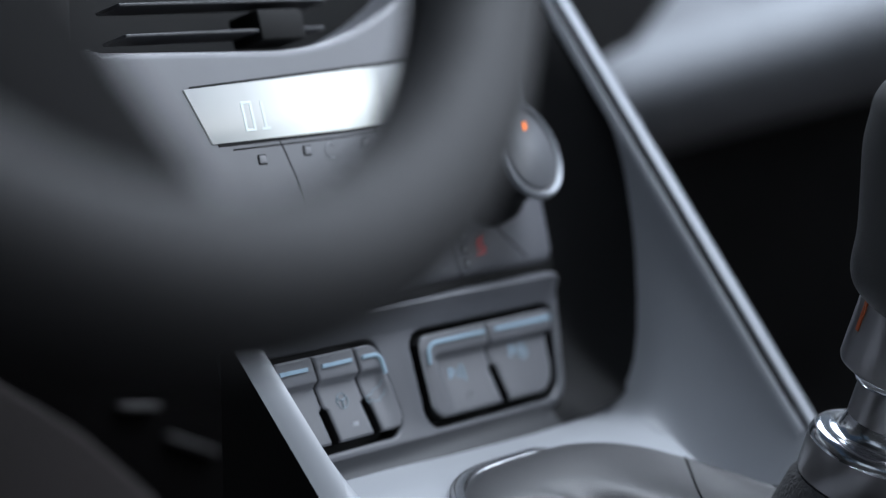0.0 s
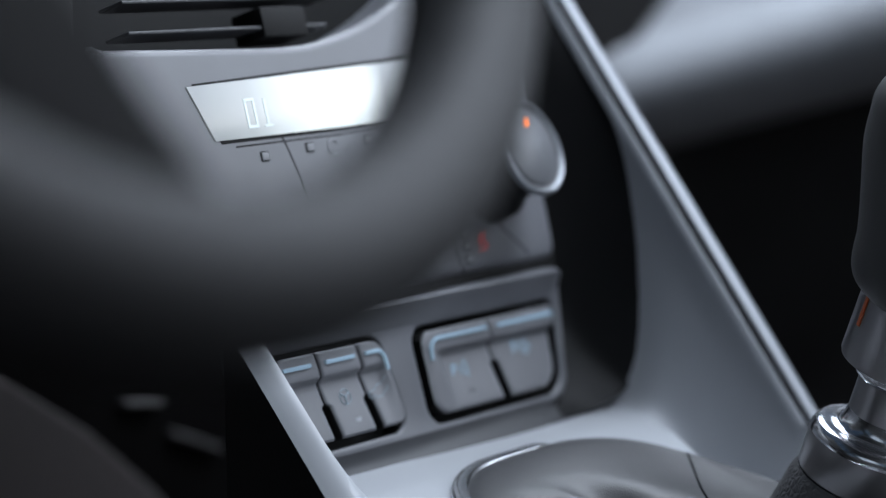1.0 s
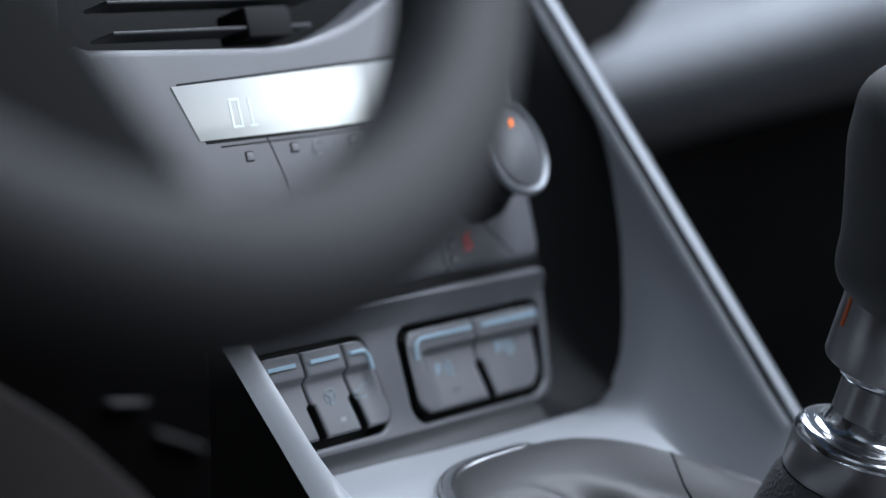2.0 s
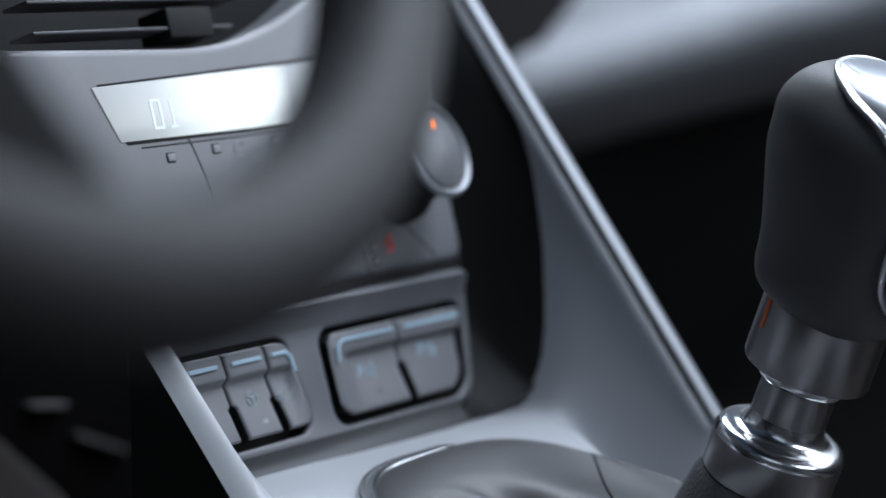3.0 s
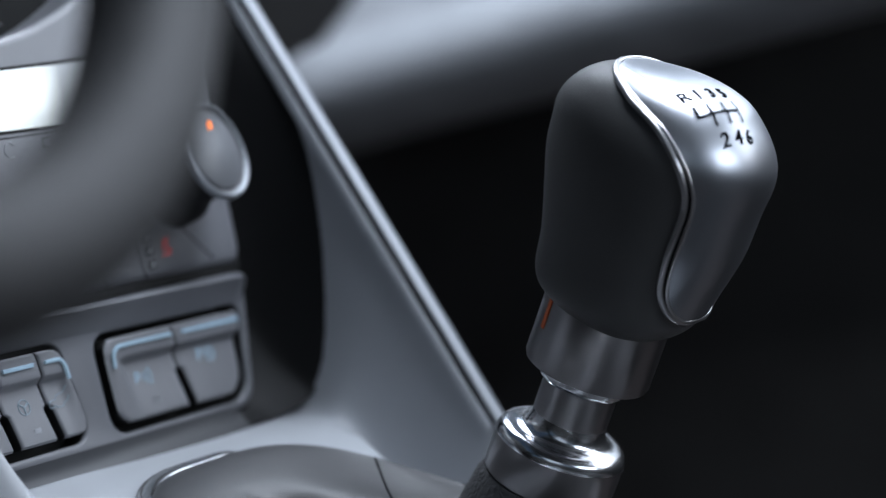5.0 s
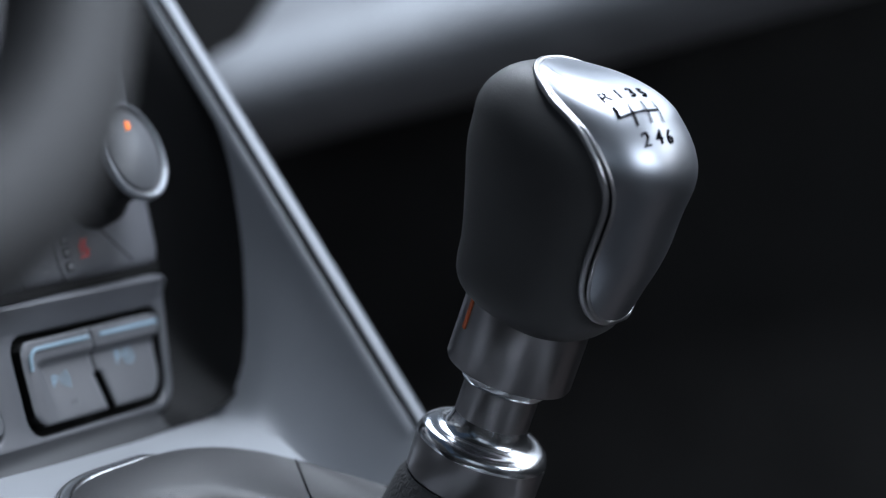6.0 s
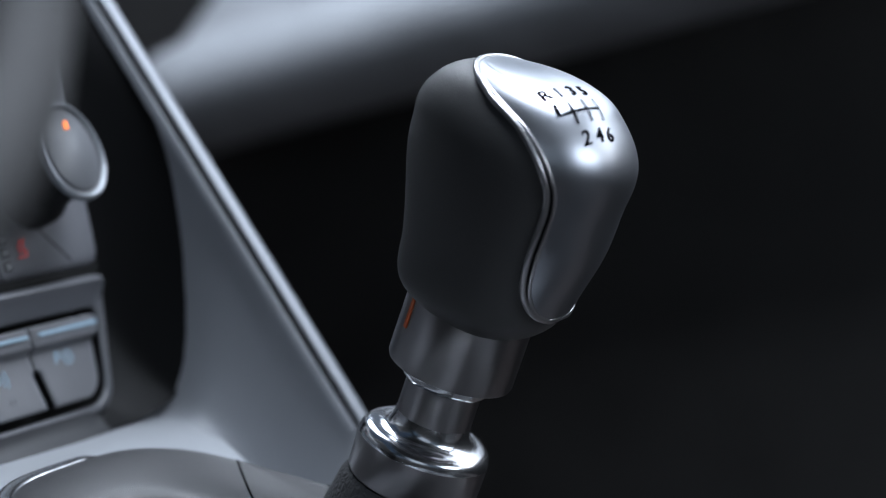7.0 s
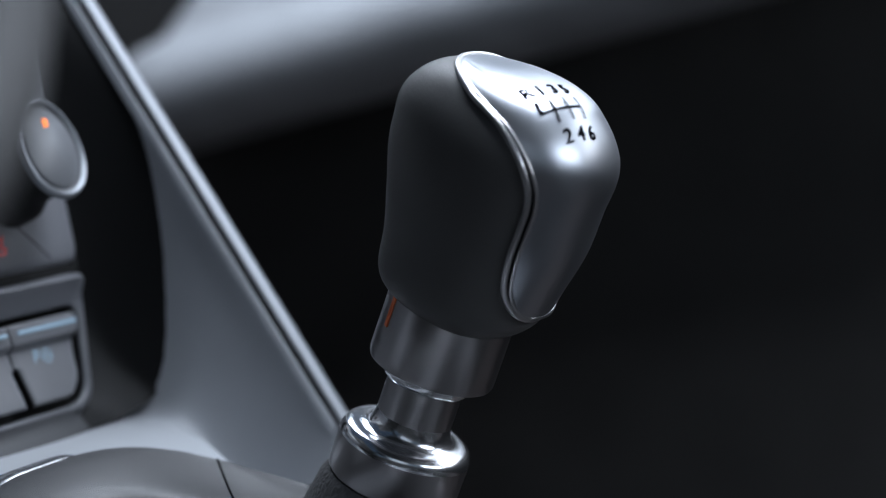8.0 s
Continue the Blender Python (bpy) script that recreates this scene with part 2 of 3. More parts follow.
def door(name, x, sign, label, skin):
    d = thing(name, label, "car door", kind="structure")
    part("door_panel", box(x, x + 0.05 * sign, -0.6, 1.12, 0.21, 0.86, 0.01) if sign > 0 else box(x + 0.05 * sign, x, -0.6, 1.12, 0.21, 0.86, 0.01), skin, d)
    a, b = sorted((x, x + 0.05 * sign))
    part("window_frame", box(a, b, -0.66, -0.58, 0.86, 1.36, 0.01), M_DASH, d)
    part("roof_rail", box(a, b, -0.6, 0.36, 1.315, 1.36, 0.01), M_CLOTH, d)
    return d


for side, x0, x1 in (("wall_right", 1.10, 1.15), ("wall_left", -0.42, -0.37)):
    solid(side, box(x0, x1, -1.33, -0.595, 0.18, 0.86, 0.004), M_SEAT, "dark cloth rear side of the cabin", "wall", "structure")
p_door = door("door_1", 1.10, 1, "dark plastic passenger door with a pale armrest trim", M_DASH)
door("door_2", -0.37, -1, "dark plastic driver door", M_DASH)

# pale armrest bolster on the passenger door, rising towards the rear
def bolster(a, b):
    end = math.sqrt(max(0.0, 1 - (1 - min(1, a / 0.08)) ** 2))
    y = 0.755 - 0.57 * a - 0.03 * b * (1 - a)
    low = 0.592 + (0.667 - y) * 0.268
    if b < 0.55:
        th = math.pi * (b / 0.55 - 0.5)
        out, up = 0.085 + 0.045 * math.cos(th), 0.034 + 0.034 * math.sin(th)
    else:
        k = (b - 0.55) / 0.45
        out, up = 0.085 * (1 - k), 0.068 + 0.075 * k
    return (1.102 - out * (0.15 + 0.85 * end), y, low + 0.06 + (up - 0.06) * (0.3 + 0.7 * end))


part("armrest_trim", grid(40, 20, bolster), M_PALE, p_door, "pale grey rounded armrest trim")

# ---- dashboard ----
dash = thing("dashboard", "dark soft plastic dashboard across the cabin", "dashboard")
part("upper_dash", box(-0.37, 1.10, 0.84, 1.12, 0.72, 0.90, 0.03, 4), M_DASH, dash)
part("lower_dash", box(0.66, 1.10, 0.86, 1.12, 0.35, 0.765, 0.02, 3), M_DASH, dash, "dark glovebox side of the dashboard")
part("knee_panel", box(-0.37, 0.405, 0.47, 0.75, 0.62, 0.91, 0.02, 3), M_DASH, dash, "dark knee panel under the steering column")
part("lower_trim", plate([Vector((-0.40, 0.21)), Vector((0.70, 0.21)), Vector((0.70, 0.68)), Vector((-0.40, 0.72))], 0.0, 0.03, 0.004, Matrix(((1, 0, 0, 0), (0, 0, -1, 0.715), (0, 1, 0, 0), (0, 0, 0, 1)))), M_LOWER, dash, "lower trim in the footwell, blackened for its shade")
part("carpet_panel", plate([Vector((-0.40, 0.212)), Vector((0.630, 0.212)), Vector((0.630, 0.436)), Vector((0.600, 0.470)), Vector((0.565, 0.502)), Vector((0.520, 0.533)), Vector((0.40, 0.572)), Vector((-0.40, 0.58))], 0.0, 0.012, 0.005, Matrix(((1, 0, 0, 0), (0, 0, -1, 0.681), (0, 1, 0, 0), (0, 0, 0, 1)))), M_MAT, dash, "warm dark carpet panel of the footwell")
part("stack_body", box(0.44, 0.612, 0.715, 0.90, 0.30, 0.80, 0.01, 3), M_BLACK, dash)

# ---- console deck with its rails ----
console = thing("centre_console", "silver grey centre console with sloping side rails", "centre console")


def rail_top(y):
    return 0.545 + (y - 0.345) * 1.33


def left_top(y):
    return min(0.5518 + (y - 0.3844) * 1.04, 0.605)


def deck_height(x, y):
    z = 0.545 - 0.13 * min(0.08, max(0.0, 0.42 - y)) - 0.0022 * step(0.398, 0.420, y)
    foot = 0.584 - 0.6 * max(0.0, 0.362 - y)
    line = 0.584 - 0.72 * max(0.0, 0.385 - y)
    z -= 0.035 * step(0.404, 0.368, y) * step(line - 0.008, line + 0.008, x)
    t = min(1, max(0, (x - foot) / (0.600 - foot)))
    z += (rail_top(y) - z) * t ** 3.2
    s = min(1, max(0, (0.4425 - x) / 0.0205))
    z += max(-0.03, left_top(y) - z) * s ** 1.8
    return z - 0.9 * max(0.0, 0.4265 - x) ** 2 / 0.012


def splay(y):
    """How far the left edge of the deck stands off its straight line."""
    return -0.075 * (0.438 - y)


part("deck", grid(150, 100, lambda a, b: (0.4160 + 0.1840 * a + splay(0.17 + 0.264 * b) * (1 - a) ** 9, 0.17 + 0.264 * b, deck_height(0.4160 + 0.1840 * a, 0.17 + 0.264 * b))), M_DECK, console, "silver grey satin deck")


def wall_strip(x, top, run=0.31):
    return grid(1, 40, lambda a, b: (x, 0.17 + run * b, 0.22 + (top(0.17 + run * b) - 0.22) * a))


part("rear_console", box(0.412, 0.603, -0.25, 0.171, 0.22, 0.49, 0.01), M_BLACK, console, "black rear part of the console")
part("side_wall", wall_strip(0.6075, lambda y: rail_top(y) - 0.002), M_BLACK, console)
left = wall_strip(0.4164, lambda y: deck_height(0.4164, y) - 0.001, 0.264)
for v in left.verts:
    v.co.x += splay(v.co.y)
part("side_wall", left, M_DASH, console)


def ribbon(y0, y1, profile, n=30):
    """A bar along the sloping rail; profile: (across, out of the slope) round its section."""
    bm = bmesh.new()
    out = Vector((0, -1.33, 1)).normalized()
    rings = []
    for k in range(n + 1):
        y = y0 + (y1 - y0) * k / n
        c = Vector((0.6030, y, rail_top(y)))
        rings.append([bm.verts.new(c + Vector((a, 0, 0)) + out * w) for a, w in profile])
    m = len(profile)
    for r0, r1 in zip(rings, rings[1:]):
        for k in range(m):
            bm.faces.new((r0[k], r0[(k + 1) % m], r1[(k + 1) % m], r1[k]))
    bm.faces.new(rings[0][::-1])
    bm.faces.new(rings[-1])
    return bm


part("trim_strip", ribbon(0.205, 0.52, [(-0.0028, -0.0010), (-0.0028, 0.0004), (-0.0022, 0.0011), (0.0, 0.0013), (0.0030, 0.0010), (0.0040, 0.0002), (0.0042, -0.0014)]), M_STRIP, console, "satin chrome trim strip")
part("gasket", ribbon(0.205, 0.52, [(-0.0034, -0.0040), (-0.0034, -0.0004), (-0.0027, 0.0), (0.0040, -0.0012), (0.0040, -0.0040)]), M_WELL, console, "black rubber gasket")
part("rail_edge", ribbon(0.345, 0.52, [(-0.0052, -0.0050), (-0.0050, -0.0026), (-0.0044, -0.0018), (-0.0032, -0.0020), (-0.0032, -0.0050)]), M_DECK, console, "silver grey rail edge")

# ---- black surround of the centre stack ----
INNER = rounded([(-0.052, -0.0174, 0), (0.0750, -0.0174, 0.012), (0.0845, 0.20, 0)], 16)
# outer edge where the surround meets the deck and the side of the console: way along it, x, y, z
OUTER = [
    (0.0, 0.456, 0.4224, 0.5430), (0.10, 0.478, 0.4212, 0.5426), (0.20, 0.500, 0.4188, 0.5424), (0.34, 0.534, 0.4170, 0.5424), (0.46, 0.560, 0.4168, 0.5430),
    (0.55, 0.578, 0.4155, 0.5448), (0.61, 0.590, 0.4120, 0.5515), (0.66, 0.592, 0.4092, 0.5600), (0.74, 0.594, 0.4088, 0.5780), (0.84, 0.596, 0.4125, 0.6100), (0.93, 0.597, 0.4235, 0.6420), (1.0, 0.597, 0.4560, 0.6860),
]


def side_x(y, z):
    """Where the side of the console stands at a height."""
    k = max(0.0, (z - 0.5435) / (rail_top(y) - 0.5435))
    return 0.584 + 0.016 * min(1.0, k) ** (1 / 3.2)


def surround(a, b):
    lens = [0.0]
    for p, q in zip(INNER, INNER[1:]):
        lens.append(lens[-1] + (q - p).length * (1.0 if q.x < 0.0765 and q.y < 0.0 else 0.62))
    d = a * lens[-1]
    i = min(max(k for k in range(len(lens)) if lens[k] <= d + 1e-9), len(INNER) - 2)
    p = INNER[i].lerp(INNER[i + 1], (d - lens[i]) / (lens[i + 1] - lens[i]))
    side = step(0.40, 0.66, a)
    p = STACK @ Vector((p.x, p.y, 0.0005 - 0.0150 * side))
    q = Vector(lerp_table(OUTER, a))
    q.x += (side_x(q.y, q.z) + 0.0008 - q.x) * step(0.55, 0.61, a)
    r = p.lerp(q, b)
    sag = math.sin(math.pi * b) * (0.0014 + 0.0046 * side)
    return r + STACK.to_3x3() @ Vector((0.3 * sag * side, 0, -sag))


# One surface in two tones: shade deepening towards the corner is put in colour.
part("stack_surround", grid(60, 20, lambda a, b: surround(0.46 + 0.54 * a, b)), M_BLACK, dash, "black plastic surround of the centre stack")
part("panel_lip", grid(50, 16, lambda a, b: surround(0.46 * a, b)), M_LIP, dash, "grey lip under the switch panel, darkened for shade")

# ---- switch panel ----
switches = thing("switch_panel", "grey switch panel with two groups of push buttons", "switch panel")


def loop(bm, outline, w, grow=0.0):
    n = len(outline)
    vs = []
    for i in range(n):
        t = (outline[(i + 1) % n] - outline[i - 1]).normalized()
        vs.append(bm.verts.new((outline[i].x + t.y * grow, outline[i].y - t.x * grow, w)))
    return vs


def pocket_panel(outline, holes, depth, lip):
    """A plate face with pockets sunk into it, their upper edges rounded."""
    bm = bmesh.new()
    tops = []

    def ring(r0, r1):
        n = len(r0)
        for i in range(n):
            bm.faces.new((r0[i], r0[(i + 1) % n], r1[(i + 1) % n], r1[i]))

    o = [loop(bm, outline, w, g) for w, g in ((0, -0.0020), (-0.0006, -0.0012), (-0.0018, -0.0004), (-0.0045, 0.0), (-0.016, 0.0))]
    for a, b in zip(o, o[1:]):
        ring(a, b)
    for h in holes:
        q = [loop(bm, h, w, g) for w, g in ((0, lip), (-0.0002, 0.0004), (-0.0008, 0.0), (-depth, 0.0))]
        tops.append(q[0])
        for a, b in zip(q, q[1:]):
            ring(a, b)
    bounds = [o[0]] + tops
    flat = [v for vs in bounds for v in vs]
    spans, at = [], 0
    for vs in bounds:
        spans += [(at + i, at + (i + 1) % len(vs)) for i in range(len(vs))]
        at += len(vs)
    tris = delaunay_2d_cdt([v.co.xy for v in flat], spans, [], 0, 1e-7)

    def inside(p, vs):
        hit = False
        for i in range(len(vs)):
            a, b = vs[i].co, vs[i - 1].co
            if (a.y > p.y) != (b.y > p.y) and p.x < (b.x - a.x) * (p.y - a.y) / (b.y - a.y) + a.x:
                hit = not hit
        return hit

    for f in tris[2]:
        c = sum((tris[0][i] for i in f), Vector((0, 0))) / 3
        if inside(c, bounds[0]) and not any(inside(c, h) for h in tops):
            bm.faces.new([flat[tris[3][i][0]] for i in f])
    # the top of the panel hangs forward to meet the climate panel
    for v in bm.verts:
        v.co.z += 0.0055 * step(0.0172, 0.027, v.co.y)
    bm.transform(STACK)
    return bm


HOLE_PAIR = rounded([(0.0015, -0.0160, 0.007), (0.0714, -0.0160, 0.010), (0.0774, 0.0165, 0.004), (0.0010, 0.0165, 0.006)])
HOLE_TRIO = rounded([(-0.0615, -0.0150, 0.002), (-0.0084, -0.0150, 0.006), (-0.0147, 0.0172, 0.006), (-0.0625, 0.0172, 0.002)])
part("panel", pocket_panel(rounded([(-0.0680, -0.0198, 0.006), (0.0758, -0.0197, 0.012), (0.0828, 0.027, 0.006), (-0.0690, 0.027, 0.006)]), (HOLE_PAIR, HOLE_TRIO), 0.0016, 0.0010), M_FASCIA, switches)


def button(name, group, ul, ur, vb, vt, rad, scoop, parent, label=""):
    """A push button: ul and ur are (bottom, top) edges; rad the corner radii (bl, br, tr, tl)."""
    nv, nu = 130, 26

    def edge(v, side):
        t = (v - vb) / (vt - vb)
        b, tp = (ul if side < 0 else ur)
        e = b + (tp - b) * t
        r = rad[0] if side < 0 else rad[1]
        if r and v - vb < r:
            e -= side * (r - math.sqrt(max(0, r * r - (r - (v - vb)) ** 2)))
        r = rad[3] if side < 0 else rad[2]
        if r and vt - v < r:
            e -= side * (r - math.sqrt(max(0, r * r - (r - (vt - v)) ** 2)))
        notch = (ul, ur)[side > 0] in group["notched"]
        if notch:
            e -= side * 0.0015 * step(group["notch"] + 0.0005, group["notch"] - 0.0010, v)
        return e

    def point(a, b):
        b = 0.5 - 0.5 * math.cos(math.pi * b)
        v = vb + (vt - vb) * b
        l, r = edge(v, -1), edge(v, 1)
        u = l + (r - l) * a
        w = 0.0010 + scoop(u, v)
        rim = min(a, 1 - a) * (r - l)
        w -= 0.0007 * (1 - step(0, 0.0008, rim)) + 0.0007 * (1 - step(0, 0.0008, min(v - vb, vt - v)))
        return STACK @ Vector((u, v, w))

    bm = grid(nu, nv, point)
    border = [e for e in bm.edges if e.is_boundary]
    ext = bmesh.ops.extrude_edge_only(bm, edges=border)
    back = STACK.to_3x3() @ Vector((0, 0, -0.0050))
    for v in ext["geom"]:
        if isinstance(v, bmesh.types.BMVert):
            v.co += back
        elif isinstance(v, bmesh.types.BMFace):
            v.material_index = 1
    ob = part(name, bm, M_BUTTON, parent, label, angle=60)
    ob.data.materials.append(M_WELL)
    return ob


def pair_scoop(u, v):
    d = step(0.0080, 0.0056, v) * step(0.0100, 0.0158, u + 0.15 * v)
    return -0.0027 * d * (0.10 + 0.90 * step(-0.017, 0.0065, v)) + 0.0002 * step(0.0075, 0.0095, v)


def trio_scoop(u, v):
    d = step(0.0080, 0.0056, v) * step(-0.0120, -0.0172, u)
    return -0.0027 * d * (0.10 + 0.90 * step(-0.016, 0.0060, v)) + 0.0002 * step(0.0075, 0.0095, v)


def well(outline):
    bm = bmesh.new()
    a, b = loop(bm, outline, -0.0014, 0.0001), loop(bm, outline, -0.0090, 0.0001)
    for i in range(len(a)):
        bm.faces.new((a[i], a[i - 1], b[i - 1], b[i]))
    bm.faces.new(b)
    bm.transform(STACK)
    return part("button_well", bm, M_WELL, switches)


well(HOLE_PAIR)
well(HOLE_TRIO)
PAIR = {"notched": [(0.0418, 0.0385), (0.0424, 0.0391)], "notch": 0.0}
b1 = button("button", PAIR, (0.0048, 0.0042), (0.0418, 0.0385), -0.0130, 0.0143, (0.006, 0, 0, 0.0045), pair_scoop, switches)
b2 = button("button", PAIR, (0.0424, 0.0391), (0.0692, 0.0748), -0.0130, 0.0143, (0, 0.009, 0.003, 0), pair_scoop, switches)
S0, S1, S2, S3 = (-0.0605, -0.0635), (-0.0412, -0.0448), (-0.0222, -0.0262), (-0.0092, -0.0150)
TRIO = {"notched": [S1, (-0.0406, -0.0442), S2, (-0.0216, -0.0256)], "notch": -0.001}
t0 = button("button", TRIO, (-0.0605, -0.0615), S1, -0.0122, 0.0155, (0.003, 0, 0, 0.003), trio_scoop, switches)
t1 = button("button", TRIO, (-0.0406, -0.0442), S2, -0.0122, 0.0155, (0, 0, 0, 0), trio_scoop, switches)
t2 = button("button", TRIO, (-0.0216, -0.0256), S3, -0.0122, 0.0155, (0, 0.005, 0.005, 0), trio_scoop, switches)


def bar(u0, u1, v, h, w, parent, material=M_ICON, slant=0.0, name="light_bar"):
    return part(name, plate([Vector((u0, v - h / 2)), Vector((u1, v - h / 2 + slant)), Vector((u1, v + h / 2 + slant)), Vector((u0, v + h / 2))], w - 0.0006, w, 0.00005, STACK), material, parent)


def wire(points, radius, parent, material=M_ICON, w=0.0, name="icon", closed=False):
    lift = w if callable(w) else lambda u, v: w
    return part(name, tube([STACK @ Vector((u, v, lift(u, v))) for u, v in points], radius, closed, 6, up=STACK.to_3x3() @ Vector((0, 0, 1))), material, parent)


def pair_face(u, v):
    return 0.0011 + pair_scoop(u, v)


def trio_face(u, v):
    return 0.0011 + trio_scoop(u, v)


def bent_bar(u_far, u_turn, u_end, v, drop, parent, w=0.0017):
    pts = [(u_far, v)] + [(u_turn + (u_end - u_turn) * math.sin(a), v - drop * 0.55 * (1 - math.cos(a))) for a in [math.pi / 2 * k / 6 for k in range(7)]] + [(u_end + (u_end - u_turn) * 0.12, v - drop)]
    return wire(pts, 0.00065, parent, w=w, name="light_bar")


bent_bar(0.0365, 0.0115, 0.0072, 0.0114, 0.0065, b1)
bar(0.0425, 0.0725, 0.0114, 0.0013, 0.0019, b2)
bar(-0.0600, -0.0480, 0.0118, 0.0013, 0.0019, t0)
bar(-0.0415, -0.0285, 0.0118, 0.0013, 0.0019, t1)
bent_bar(-0.0235, -0.0180, -0.0150, 0.0118, 0.0065, t2)


def stack_text(text, size, u, v, w, parent, material=M_ICON, name="letter"):
    bm = letters(text, size, 0.00005)
    bm.transform(on_stack(u, v, w))
    return part(name, bm, material, parent)


stack_text("P", 0.0062, 0.0190, -0.0004, pair_face(0.0190, -0.0004), b1)
for k in range(3):
    wire([(0.0218 + 0.0016 * k, -0.0014 - 0.0008 * k), (0.0226 + 0.0016 * k, 0.0), (0.0218 + 0.0016 * k, 0.0012 + 0.0008 * k)], 0.00028, b1, w=pair_face)
stack_text("P", 0.0068, 0.0522, 0.0022, pair_face(0.0522, 0.0022), b2)
wire([(0.0575 + 0.0022 * math.cos(a), 0.0022 + 0.0022 * math.sin(a)) for a in [2 * math.pi * k / 16 for k in range(16)]], 0.0003, b2, w=pair_face, closed=True)
wire([(0.0556, 0.0018), (0.0575, 0.0024), (0.0594, 0.0018)], 0.0003, b2, w=pair_face)
for k in range(2):
    bar(0.0235 + 0.002 * k, 0.0245 + 0.002 * k, -0.0085, 0.003, pair_face(0.024, -0.0085), b1, M_LED, name="indicator")
# car with a lifted tailgate
for line in (
    [(-0.0230, -0.0022), (-0.0227, -0.0004), (-0.0200, 0.0), (-0.0185, 0.0014), (-0.0163, 0.0016), (-0.0147, 0.0036)],
    [(-0.0230, -0.0022), (-0.0215, -0.0024), (-0.0207, -0.0016), (-0.0195, -0.0026), (-0.0171, -0.0024), (-0.0163, -0.0014), (-0.0151, -0.0008), (-0.0147, 0.0006)],
):
    wire(line, 0.00018, t2, M_FAINT, w=trio_face)
for k in range(3):
    a = 2 * math.pi * k / 3 + 0.5
    wire([(-0.0335, 0.0), (-0.0335 + 0.0022 * math.cos(a), 0.0022 * math.sin(a))], 0.00030, t1, M_FAINT, w=trio_face)
wire([(-0.0335 + 0.0024 * math.cos(a), 0.0024 * math.sin(a)) for a in [2 * math.pi * k / 16 for k in range(16)]], 0.00018, t1, M_FAINT, w=trio_face, closed=True)
bar(-0.0325, -0.0297, -0.0078, 0.0015, trio_face(-0.031, -0.0078), t1, M_LAMP, name="indicator")
wire([(-0.0560 + 0.0022 * math.cos(a), 0.0 + 0.0022 * math.sin(a)) for a in [2 * math.pi * k / 14 for k in range(14)]], 0.0003, t0, M_FAINT, w=trio_face, closed=True)

# ---- climate panel ----
climate = thing("climate_panel", "grey climate control panel with lit white display", "climate panel")
top = [Vector((u, 0.1105 + 0.00003 * min(0.0, u + 0.035) * -1000 + 4.3 * max(0.0, u + 0.030) ** 2)) for u in [0.088 - 0.198 * k / 24 for k in range(25)]]
part("fascia", plate([Vector((-0.082, 0.030)), Vector((0.077, 0.030)), Vector((0.080, 0.0312)), Vector((0.0818, 0.0340)), Vector((0.0822, 0.038))] + top, -0.014, 0.003, 0.003, STACK), M_FASCIA, climate)
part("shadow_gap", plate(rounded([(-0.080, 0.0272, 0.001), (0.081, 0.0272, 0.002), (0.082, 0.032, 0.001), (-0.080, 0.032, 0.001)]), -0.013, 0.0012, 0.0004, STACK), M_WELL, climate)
screen_o = [(-0.0680, 0.0825), (0.0225, 0.0835), (0.031, 0.1035), (-0.0750, 0.0995)]
part("display_frame", plate([Vector(p) + Vector(d) for p, d in zip(screen_o, [(0.0025, -0.0010), (0.001, -0.0010), (0.001, 0.0014), (0.0025, 0.0008)])], 0.0, 0.0032, 0.0001, STACK), M_WELL, climate, "black display frame")
display = part("display", plate([Vector(p) for p in screen_o], 0.0, 0.0034, 0.0001, STACK), M_SCREEN, climate, "white backlit display with painted window glare")
for u, strokes in ((-0.0535, ((0.0, 0.0009, 0.0900, 0.0085), (0.0035, 0.0044, 0.0900, 0.0085), (0.0, 0.0044, 0.0858, 0.0008), (0.0, 0.0044, 0.0942, 0.0008))), (-0.0465, ((0.0012, 0.0021, 0.0900, 0.0085), (0.0, 0.0036, 0.0858, 0.0008)))):
    for u0, u1, v, h in strokes:
        bar(u + u0, u + u1, v, h, 0.0036, display, M_DIGIT, name="digit_segment")
# button seams under the display
def seam(points, parent=climate):
    return wire(points, 0.00024, parent, M_WELL, 0.0030, "seam")


seam([(-0.0400, 0.0822), (-0.0385, 0.0780), (-0.0360, 0.0690), (-0.0345, 0.060)])
seam([(0.0040, 0.0826), (0.0065, 0.0780), (0.0085, 0.0690)])
seam([(-0.0600, 0.0803), (0.0300, 0.0815)])
for u, v in ((-0.0490, 0.0765), (-0.0290, 0.0778), (-0.0015, 0.078)):
    f = part("indicator_frame", plate(rounded([(u - 0.0018, v - 0.0016, 0.0004), (u + 0.0018, v - 0.0016, 0.0004), (u + 0.0018, v + 0.0016, 0.0004), (u - 0.0018, v + 0.0016, 0.0004)]), 0.002, 0.0032, 0.0001, STACK), M_WELL, climate)
    part("indicator", plate(rounded([(u - 0.0014, v - 0.0012, 0.0003), (u + 0.0014, v - 0.0012, 0.0003), (u + 0.0014, v + 0.0012, 0.0003), (u - 0.0014, v + 0.0012, 0.0003)]), 0.002, 0.0035, 0.0001, STACK), M_LED, f)
wire([(-0.0185 + 0.0024 * math.cos(a), 0.0770 + 0.0024 * math.sin(a)) for a in [0.5 + 4.8 * k / 12 for k in range(13)]], 0.0003, climate, M_LED, 0.003)
